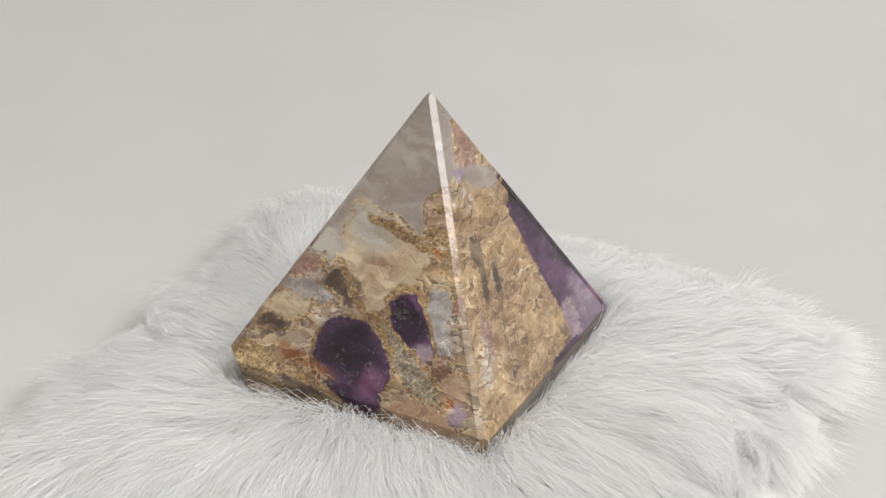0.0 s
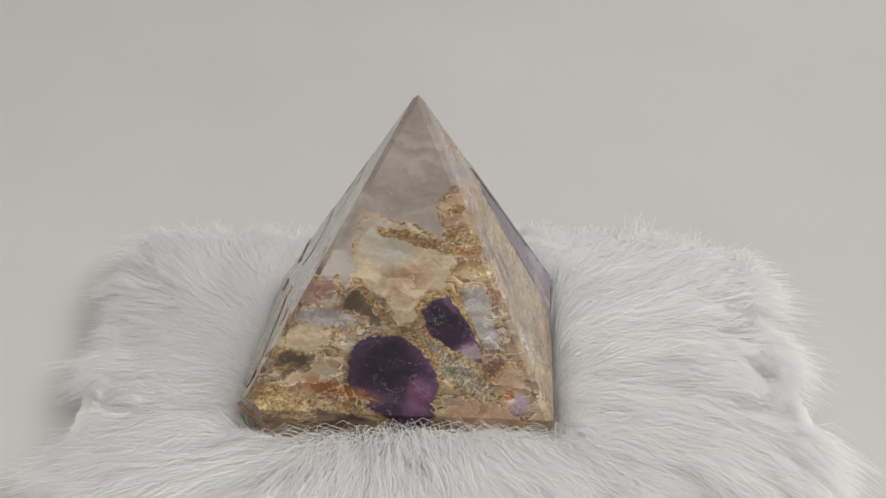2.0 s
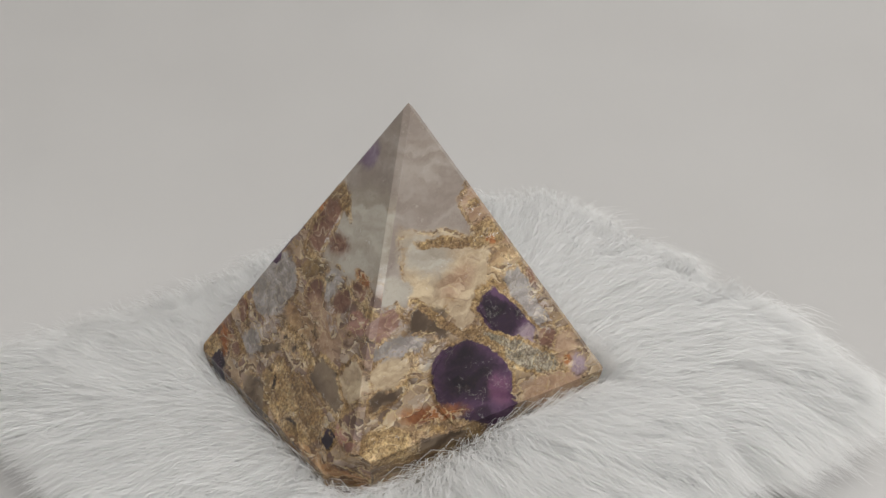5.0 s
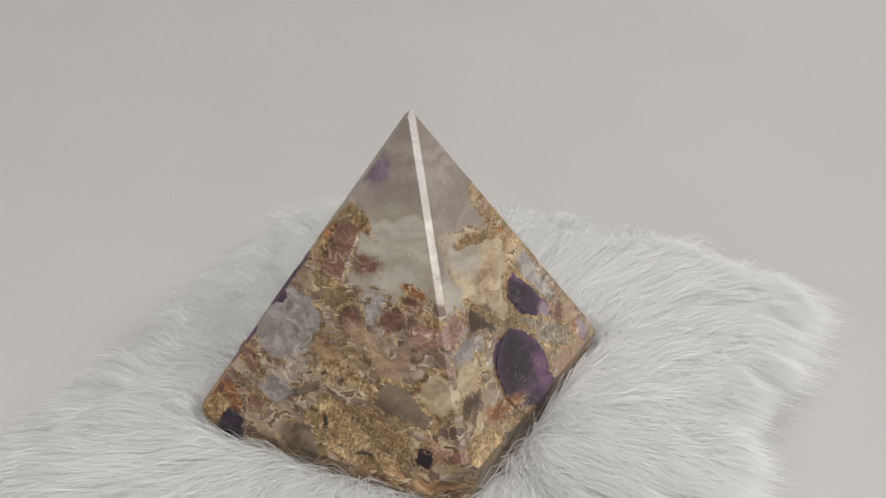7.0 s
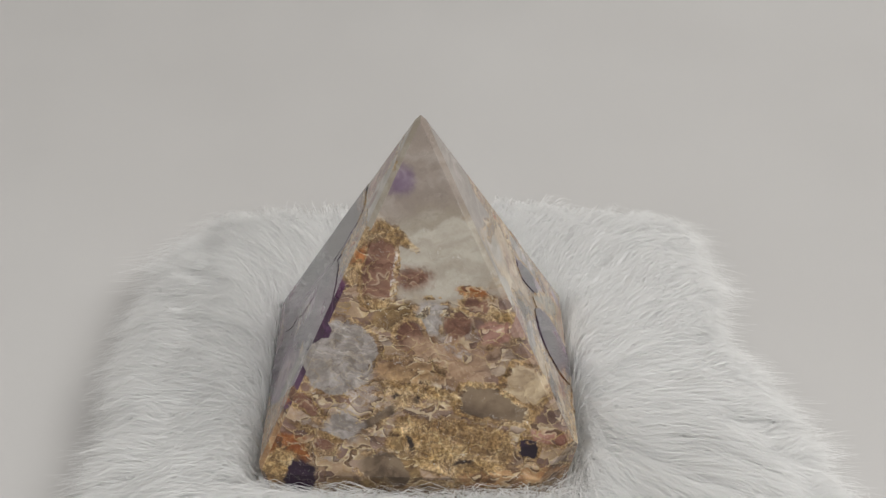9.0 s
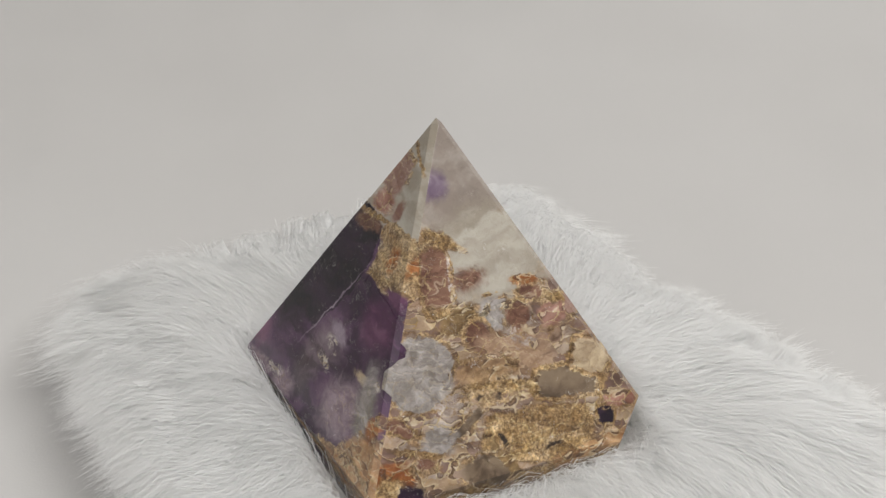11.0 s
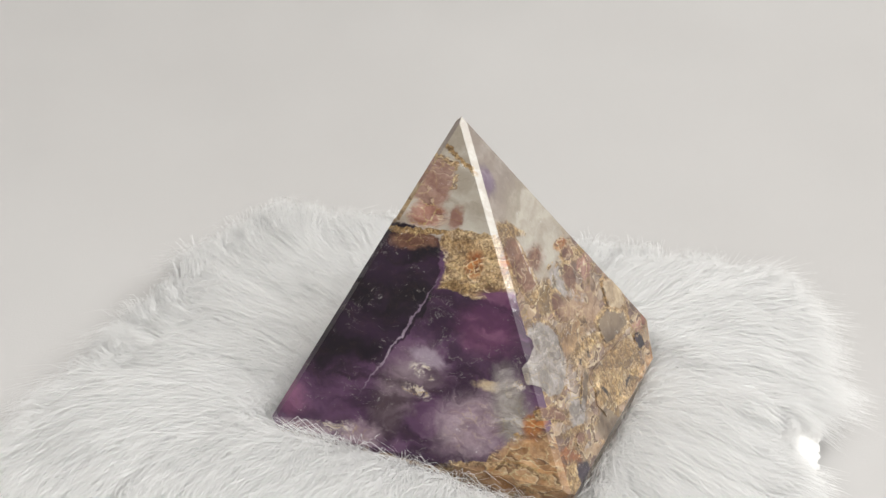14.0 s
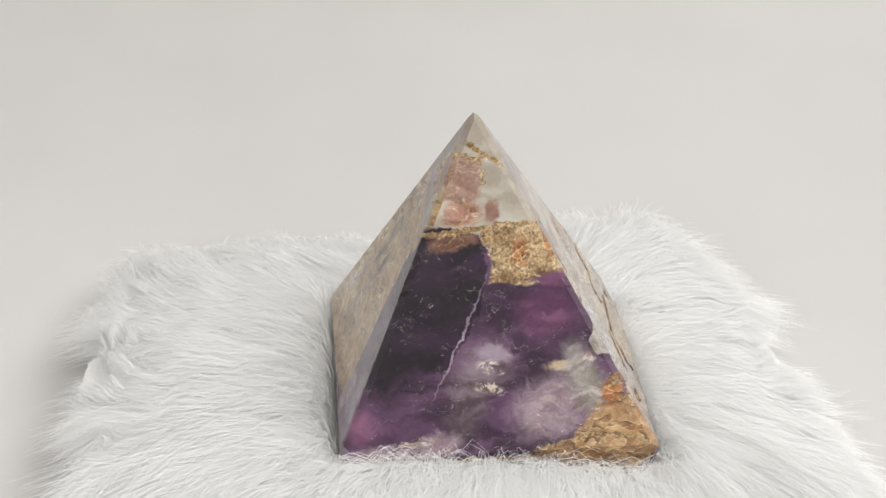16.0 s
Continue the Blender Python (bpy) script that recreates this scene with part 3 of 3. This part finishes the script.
def build_pyramid():
    base = new("crystal_pyramid")
    tagged(base, "polished amethyst and brown quartz pyramid standing on white fur", "crystal pyramid")
    mid = sum(CORNERS, Vector()) / 4
    planes, frames = [], []
    # the four faces: seen from outside the second corner is on the left
    for k in range(4):
        right, left = CORNERS[k], CORNERS[(k + 1) % 4]
        ex = (right - left).normalized()
        n = ex.cross(APEX - left).normalized()
        if n.dot(left - mid) < 0:
            n.negate()
        frames.append(((left + right) / 2, ex, n.cross(ex).normalized()))
        planes.append((left, n, k))
    faces = [p[1] for p in planes]
    for k in range(4):
        # flat bevel along the edge between two faces
        n1, n2 = faces[k], faces[k - 1]
        n = (n1 + n2).normalized()
        planes.append((CORNERS[k] - n * (0.00090 * math.tan(math.acos(max(-1, min(1, n1.dot(n2)))) / 2)), n, k))
    for k in range(4):
        # the narrow foot, drawn in towards the underside
        right, left = CORNERS[k], CORNERS[(k + 1) % 4]
        flat = faces[k].copy()
        flat.z = 0
        n = (flat.normalized() * 0.0095 + Vector((0, 0, -0.0020))).normalized()
        planes.append((left + faces[k] * 0.0001, n, k))
    for k in range(4):
        out = (CORNERS[k] - mid)
        out.z = 0
        out.normalize()
        planes.append((CORNERS[k] - out * (0.0018, 0.0034, 0.0018, 0.0018)[k], (out * 0.95 + Vector((0, 0, -0.25))).normalized(), k))
    planes.append((APEX - Vector((0, 0, 0.0009)), Vector((0, 0, 1)), 0))
    low = (CORNERS[1] + CORNERS[2]) / 2
    tip = Vector(((low.x - mid.x), (low.y - mid.y), 0)).normalized()
    planes.append((Vector((low.x, low.y, FOOT)), Vector((tip.x * -0.035, tip.y * -0.035, -1)).normalized(), 0))
    bm = bmesh.new()
    bmesh.ops.create_cube(bm, size=0.5)
    for point, n, k in planes:
        cut = bmesh.ops.bisect_plane(bm, geom=bm.verts[:] + bm.edges[:] + bm.faces[:], dist=1e-7, plane_co=point, plane_no=n, clear_outer=True)
        edges = [e for e in cut["geom_cut"] if isinstance(e, bmesh.types.BMEdge)]
        if edges:
            bmesh.ops.contextual_create(bm, geom=edges)
    bmesh.ops.remove_doubles(bm, verts=bm.verts[:], dist=2e-6)
    bmesh.ops.recalc_face_normals(bm, faces=bm.faces[:])
    # worn edges
    bmesh.ops.bevel(bm, geom=bm.edges[:], offset=0.00016, segments=2, profile=0.5, affect="EDGES", clamp_overlap=True)
    tall = APEX.z - mid.z

    def worn(f, vert):
        """How far down a ground edge lies (nothing on the faces)."""
        if max(n.dot(f.normal) for n in faces) > 0.999 or f.normal.z < 0.1:
            return 0.0
        return max(0.0, min(1.0, (APEX.z - vert.co.z) / tall))

    uv = bm.loops.layers.uv.new("face")
    wear = bm.loops.layers.uv.new("wear")
    for f in bm.faces:
        best = max(planes, key=lambda p: p[1].dot(f.normal))
        k = best[2]
        f.material_index = k
        o, ex, ey = frames[k]
        for l in f.loops:
            d = l.vert.co - o
            l[uv].uv = (d.dot(ex) * 100, d.dot(ey) * 100)
            l[wear].uv = (worn(f, l.vert), 0)
    stones = [face_one(), face_two(), face_three(), face_four()]
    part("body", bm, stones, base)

    def inclusion(name, k, x, y, rx, ry, angle, square, label, proud):
        """A mineral set flush in face k: a slab with a broken outline, ground off with the faces."""
        o, ex, ey = frames[k]
        n = faces[k]
        b = bmesh.new()
        ring, count = [], 44
        c, s = math.cos(radians(angle)), math.sin(radians(angle))
        for i in range(count):
            a = 2 * math.pi * i / count
            u, v = math.cos(a), math.sin(a)
            grow = (abs(u) ** square + abs(v) ** square) ** (-1 / square)
            grow *= 1 + 0.12 * noise.noise(Vector((u * 2.5 + x, v * 2.5 + y, k)))
            px, py = u * grow * rx, v * grow * ry
            p = o + ex * ((x + px * c - py * s) / 1000) + ey * ((y + px * s + py * c) / 1000)
            ring.append(b.verts.new(p + n * 0.004))
        top = b.faces.new(ring)
        wall = bmesh.ops.extrude_face_region(b, geom=[top])
        for v in wall["geom"]:
            if isinstance(v, bmesh.types.BMVert):
                v.co -= n * 0.0065
        bmesh.ops.recalc_face_normals(b, faces=b.faces[:])
        for point, m, _ in planes:
            cut = bmesh.ops.bisect_plane(b, geom=b.verts[:] + b.edges[:] + b.faces[:], dist=1e-7, plane_co=point + m * proud, plane_no=m, clear_outer=True)
            edges = [e for e in cut["geom_cut"] if isinstance(e, bmesh.types.BMEdge)]
            if edges:
                bmesh.ops.contextual_create(b, geom=edges)
        layer, wear_layer = b.loops.layers.uv.new("face"), b.loops.layers.uv.new("wear")
        b.normal_update()
        for f in b.faces:
            for l in f.loops:
                l[wear_layer].uv = (worn(f, l.vert), 0)
                d = l.vert.co - o
                l[layer].uv = (d.dot(ex) * 100, d.dot(ey) * 100)
        part(name, b, stones[k], base, label)

    inclusion("mauve_inclusion", 0, -20.4, 29.2, 4.6, 2.4, 20, 5, "mauve crystal", 0.00007)
    inclusion("smoky_inclusion", 0, -24.9, 13.3, 5.1, 1.9, 16, 5, "smoky brown quartz", 0.00010)
    inclusion("brown_inclusion", 0, 22.5, 29.4, 1.4, 2.7, -0, 5, "reddish brown crystal", 0.00013)
    inclusion("amethyst_inclusion", 0, 12.8, 20.6, 9.3, 3.5, -55, 5, "purple amethyst", 0.00016)
    inclusion("brown_inclusion", 0, 23, 13.7, 3.3, 2.7, -30, 2, "reddish brown crystal", 0.00019)
    inclusion("grey_crust", 0, 13.2, 12.6, 12, 2.7, -33, 5, "sparkling grey crust", 0.00022)
    inclusion("amethyst_inclusion", 0, -1.4, 8.9, 11.2, 10.3, -30, 2, "purple amethyst", 0.00025)
    inclusion("smoky_inclusion", 0, -12.6, -1.6, 7.6, 2.3, -10, 5, "smoky brown quartz", 0.00028)
    inclusion("brown_inclusion", 1, -6.2, 45.4, 3.6, 7.1, -8, 5, "reddish brown crystal", 0.00007)
    inclusion("brown_inclusion", 1, 16, 35.8, 3.2, 2, -13, 5, "reddish brown crystal", 0.00010)
    inclusion("clear_quartz", 1, -16.5, 25.7, 9, 8.7, -13, 2, "cloudy clear quartz", 0.00013)
    inclusion("smoky_inclusion", 1, 19.1, 13, 8.1, 3.4, -11, 5, "smoky brown quartz", 0.00016)
    inclusion("cream_inclusion", 1, 26.5, 17.1, 5, 3.9, -28, 5, "cream-coloured quartz", 0.00019)
    inclusion("smoky_inclusion", 1, -9, 11.3, 5.8, 1.2, 26, 5, "smoky brown quartz", 0.00022)
    inclusion("ochre_crust", 1, 8, 3.7, 14.7, 6.3, -11, 5, "rough ochre crust", 0.00025)
    inclusion("amethyst_inclusion", 1, 26, 2, 2.2, 2.2, -18, 5, "deep purple amethyst", 0.00028)
    inclusion("brown_inclusion", 1, -26, 16.2, 4.5, 1.4, -41, 5, "reddish brown crystal", 0.00031)
    inclusion("brown_inclusion", 1, -21.5, 5.7, 2.5, 1.4, -8, 2, "reddish brown crystal", 0.00034)
    inclusion("ochre_crust", 2, 6, 48, 10.6, 7.2, -1, 5, "rough pale ochre crust", 0.00007)
    inclusion("amethyst_inclusion", 2, -26.4, 15.2, 17.3, 14.6, 2, 2, "purple amethyst", 0.00010)
    inclusion("amethyst_inclusion", 2, -17, 34.8, 14.6, 18.6, -8, 5, "purple amethyst", 0.00013)
    inclusion("amethyst_inclusion", 2, 7.7, 31, 14.6, 9.3, -3, 2, "purple amethyst", 0.00016)
    inclusion("amethyst_inclusion", 2, -13.7, 43.3, 10.1, 10.6, -2, 5, "deep purple amethyst", 0.00019)
    inclusion("smoky_inclusion", 2, -14, -5, 26, 4.2, 0, 5, "smoky violet quartz", 0.00022)
    inclusion("amethyst_inclusion", 3, 29.8, 20.9, 29.6, 16.4, -76, 5, "purple amethyst", 0.00007)
    return base


# ---------------------------------------------------------------- the fur mat
RIM = [(0, 103), (7, 117), (15, 113), (30, 96), (45, 88), (60, 82), (75, 82), (90, 89), (100, 109), (110, 131), (118, 125), (130, 107), (145, 99),
       (165, 101), (185, 107), (200, 122), (207, 117), (222, 93), (235, 82), (250, 78), (265, 81), (280, 95), (293, 116), (303, 109), (315, 102),
       (330, 99), (345, 97), (355, 101), (360, 103)]
TOP = FOOT               # upper side of the backing


def rim(angle):
    """Outer reach of the fur, in metres, by direction in radians."""
    a = np.degrees(angle) % 360
    return np.interp(a, [r[0] for r in RIM], [r[1] for r in RIM]) / 1000


def beyond_foot(x, y):
    """How far a place lies outside the foot of the stone (less than nothing: under it)."""
    best = np.full(np.shape(x), -1.0)
    for k in range(4):
        a, b = CORNERS[k], CORNERS[(k + 1) % 4]
        e = (b - a).to_2d().normalized()
        n = Vector((e.y, -e.x))
        if n.dot((a - CENTRE).to_2d()) < 0:
            n.negate()
        best = np.maximum(best, (x - a.x) * n.x + (y - a.y) * n.y)
    return best


def drape(x, y):
    """Height of the backing's upper side."""
    r, edge = np.hypot(x, y), rim(np.arctan2(y, x)) - 0.011
    k = np.clip((r - (edge - 0.028)) / 0.028, 0, 1.6)
    z = TOP - 0.0062 * np.minimum(k, 1.0) ** 2.2 + 0.0007 * np.sin(x * 95 + 1.0) * np.sin(y * 80) * np.clip((r - 0.055) / 0.02, 0, 1)
    # pressed down under the stone, fuller round it
    low_side = np.clip(((x - CENTRE.x) * -0.88 + (y - CENTRE.y) * 0.48) / np.maximum(np.hypot(x - CENTRE.x, y - CENTRE.y), 0.001), 0, 1)
    z = z + (0.0052 - 0.0030 * low_side) * np.clip((beyond_foot(x, y) + 0.0015) / 0.004, 0, 1)
    return np.where(k > 1.0, np.maximum(z - 0.006 * (k - 1.0), GROUND + 0.0012), z)


def waves(rng, x, y, scale, count=9):
    total = np.zeros_like(x)
    for _ in range(count):
        a, ph, s = rng.uniform(0, 2 * np.pi), rng.uniform(0, 2 * np.pi), scale * rng.uniform(0.6, 1.7)
        total += np.sin((x * np.cos(a) + y * np.sin(a)) * s + ph)
    return total / math.sqrt(count / 2)


KNIT = backing_material()


def build_backing(parent):
    bm = bmesh.new()
    rings, steps = 14, 120
    upper, centre = [], bm.verts.new((0, 0, float(drape(np.array(0.0), np.array(0.0)))))
    for i in range(1, rings + 1):
        ring = []
        for j in range(steps):
            a = 2 * math.pi * j / steps
            r = (float(rim(a)) - 0.011) * (i / rings) ** 0.8
            x, y = r * math.cos(a), r * math.sin(a)
            ring.append(bm.verts.new((x, y, float(drape(np.array(x), np.array(y))))))
        upper.append(ring)
    low = [bm.verts.new((v.co.x * 1.004, v.co.y * 1.004, GROUND)) for v in upper[-1]]
    for j in range(steps):
        n = (j + 1) % steps
        bm.faces.new((centre, upper[0][j], upper[0][n]))
        for a, b in zip(upper, upper[1:]):
            bm.faces.new((a[j], b[j], b[n], a[n]))
        bm.faces.new((upper[-1][j], low[j], low[n], upper[-1][n]))
    bm.faces.new(list(reversed(low)))
    for f in bm.faces:
        f.smooth = True
    return part("backing", bm, KNIT, parent, "knitted off-white backing")


BARE = [(317, 339, 0.017), (345, 356, 0.012), (149, 173, 0.015)]


def knit_edge(parent, a0, a1, width):
    """A bare strip of the knitted backing that shows at the rim, with rows of loops and loose ends."""
    bm = bmesh.new()
    n, m = int((a1 - a0) * 5), 12
    grid = []
    for i in range(n + 1):
        a = radians(a0 + (a1 - a0) * i / n)
        taper = min(1.0, 4.0 * i / n, 4.0 * (n - i) / n) ** 0.5
        row = []
        for j in range(m + 1):
            r = float(rim(a)) - 0.003 + 0.0012 * noise.noise(Vector((a * 60, 0, j * 0.1))) - width * (1 - j / m) * (0.4 + 0.6 * taper)
            x, y = r * math.cos(a), r * math.sin(a)
            lift = 0.0034 * (1 - (j / m) ** 2) + 0.0005 * ((i + j) % 2) + 0.0009 * noise.noise(Vector((x * 160, y * 160, 2)))
            row.append(bm.verts.new((x, y, max(float(drape(np.array(x), np.array(y))) + lift, GROUND + 0.001))))
        grid.append(row)
    for a, b in zip(grid, grid[1:]):
        for j in range(m):
            bm.faces.new((a[j], a[j + 1], b[j + 1], b[j]))
    extra = bmesh.ops.extrude_face_region(bm, geom=bm.faces[:])
    for v in extra["geom"]:
        if isinstance(v, bmesh.types.BMVert):
            v.co.z -= 0.0006
    bmesh.ops.recalc_face_normals(bm, faces=bm.faces[:])
    return part("selvedge", bm, KNIT, parent, "bare white knitted edge of the backing")


def hair_mesh(name, count, seed, length, width, pile, material, parent):
    """White hairs, combed outwards in soft locks; each a tapered bent ribbon."""
    rng = np.random.default_rng(seed)
    a = rng.uniform(0, 2 * np.pi, count * 2)
    r = np.sqrt(rng.uniform(0, 1, count * 2)) * (rim(a) - 0.012)
    x, y = r * np.cos(a), r * np.sin(a)
    keep = beyond_foot(x, y) > -0.0010
    x, y = x[keep][:count], y[keep][:count]
    count = len(x)
    # locks
    locks = 900
    la = rng.uniform(0, 2 * np.pi, locks)
    lr = np.sqrt(rng.uniform(0, 1, locks)) * rim(la)
    lx, ly = lr * np.cos(la), lr * np.sin(la)
    near = np.empty(count, int)
    for i in range(0, count, 4000):
        near[i:i + 4000] = np.argmin((x[i:i + 4000, None] - lx) ** 2 + (y[i:i + 4000, None] - ly) ** 2, axis=1)
    wave_seed = np.random.default_rng(77)
    swirl_l = 0.34 * waves(wave_seed, lx, ly, 42.0) + 0.13 * rng.normal(size=locks)
    swirl = 0.8 * swirl_l[near] + 0.11 * rng.normal(size=count)
    # ruffled where the stone presses into the pile
    ruffle = np.clip(1 - beyond_foot(x, y) / 0.009, 0, 1)
    swirl = swirl + ruffle * 0.6 * rng.normal(size=count)
    cx, cy = CENTRE.x, CENTRE.y
    heading = np.arctan2(y - cy, x - cx) + swirl
    lift_l = rng.uniform(0.45, 1.0, locks)
    size = length * rng.uniform(0.6, 1.15, count) * (0.75 + 0.4 * lift_l[near])
    size = size * (1 - 0.55 * np.clip(1 - beyond_foot(x, y) / 0.009, 0, 1))
    # tips end at the rim; along the bare selvedges they stop short
    turn = np.arctan2(y, x)
    reach = rim(turn) - np.hypot(x, y)
    for a0, a1, cut in BARE:
        d = np.degrees(turn) % 360
        reach = np.where((d > a0) & (d < a1), reach - cut * np.clip(np.minimum(d - a0, a1 - d) / 4, 0, 1), reach)
    stray = rng.uniform(0.0, 1.0, locks) ** 2.0 * 0.009
    size = np.clip(np.minimum(size, (reach + stray[near]) * rng.uniform(0.6, 1.3, count)), 0.004, None)
    lift = pile * (0.25 + 0.75 * rng.uniform(0, 1, count)) * (0.45 + 0.75 * lift_l[near])
    side_low = ((x - cx) * -0.88 + (y - cy) * 0.48) / np.hypot(x - cx, y - cy)
    lift *= 1.42 - 0.55 * np.clip(side_low, 0, 1)
    lift *= 1 + 0.25 * ruffle
    # fluffier towards the rim
    lift *= 1 + 0.60 * np.clip(1 - reach / 0.045, 0, 1)
    bend = 0.35 * rng.normal(size=count) * 0.5 + 0.25 * swirl_l[near]
    steps = np.array([0.0, 0.3, 0.66, 1.0])
    rise = np.array([0.0, 0.72, 1.0, 0.78])
    wide = np.array([0.9, 1.0, 0.8, 0.12])
    # tips gather towards the lock
    gx, gy = (lx[near] - x) * 0.55, (ly[near] - y) * 0.55
    roll = rng.uniform(-0.9, 0.9, count)
    px = np.empty((count, 4))
    py, pz = px.copy(), px.copy()
    hx, hy = x.copy(), y.copy()
    for k in range(4):
        if k:
            d = (steps[k] - steps[k - 1]) * size * 0.96
            h = heading + bend * steps[k]
            hx, hy = hx + d * np.cos(h), hy + d * np.sin(h)
        px[:, k], py[:, k] = hx + gx * steps[k] ** 1.5, hy + gy * steps[k] ** 1.5
        pz[:, k] = np.maximum(drape(px[:, k], py[:, k]) + lift * rise[k], GROUND + 0.0006)
    side = heading + np.pi / 2
    co = np.empty((count, 4, 2, 3), np.float32)
    for k in range(4):
        w = width * wide[k] * 0.5
        ox, oy, oz = np.cos(side) * np.cos(roll) * w, np.sin(side) * np.cos(roll) * w, np.sin(roll) * w
        for s, sign in ((0, -1), (1, 1)):
            co[:, k, s, 0], co[:, k, s, 1], co[:, k, s, 2] = px[:, k] + sign * ox, py[:, k] + sign * oy, pz[:, k] + sign * oz
    quad = np.array([[2 * k, 2 * k + 1, 2 * k + 3, 2 * k + 2] for k in range(3)])
    loops = (np.arange(count)[:, None, None] * 8 + quad[None]).reshape(-1).astype(np.int32)
    me = bpy.data.meshes.new(name)
    me.vertices.add(count * 8)
    me.vertices.foreach_set("co", co.reshape(-1))
    me.loops.add(len(loops))
    me.loops.foreach_set("vertex_index", loops)
    me.polygons.add(count * 3)
    me.polygons.foreach_set("loop_start", np.arange(0, len(loops), 4, dtype=np.int32))
    me.polygons.foreach_set("use_smooth", np.ones(count * 3, bool))
    me.update(calc_edges=True)
    me.materials.append(material)
    ob = new(name, me)
    ob.parent = parent
    return tagged(ob, "long white fur combed outwards", kind="stuff")


def build_mat():
    base = new("fur_mat")
    tagged(base, "white long-pile faux fur mat with frayed uneven edge", "fur mat")
    build_backing(base)
    for a0, a1, cut in BARE:
        knit_edge(base, a0, a1, cut)
    fur = fur_material()
    hair_mesh("fur", 290000, 5, 0.030, 0.00015, 0.0060, fur, base)
    return base


build_sheet()
build_room()
pyramid = build_pyramid()
mat = build_mat()

# ---------------------------------------------------------------- what turns
SPIN = [
    (0, 0.11), (0.5, 5.91), (1, 12.63), (1.5, 18.98), (2, 25.35), (2.5, 31.53),
    (3, 38.02), (3.5, 43.97), (4, 50.79), (6.5, 83.60), (7, 90.95), (7.5, 97.68),
    (8, 104.60), (8.5, 111.29), (9, 118.64), (11.5, 152.46), (12, 159.32), (12.5, 166.19),
    (13, 173.50), (13.5, 180.19), (14, 187.08), (14.5, 193.59), (15, 200.61), (15.5, 206.95),
    (16, 213.53)]


def motions():
    """Stone and mat turn together on the hidden turntable."""
    for thing in (pyramid, mat):
        walk(thing, [(t, pose(0, 0, 0, 0, 0, a)) for t, a in SPIN])


motions()
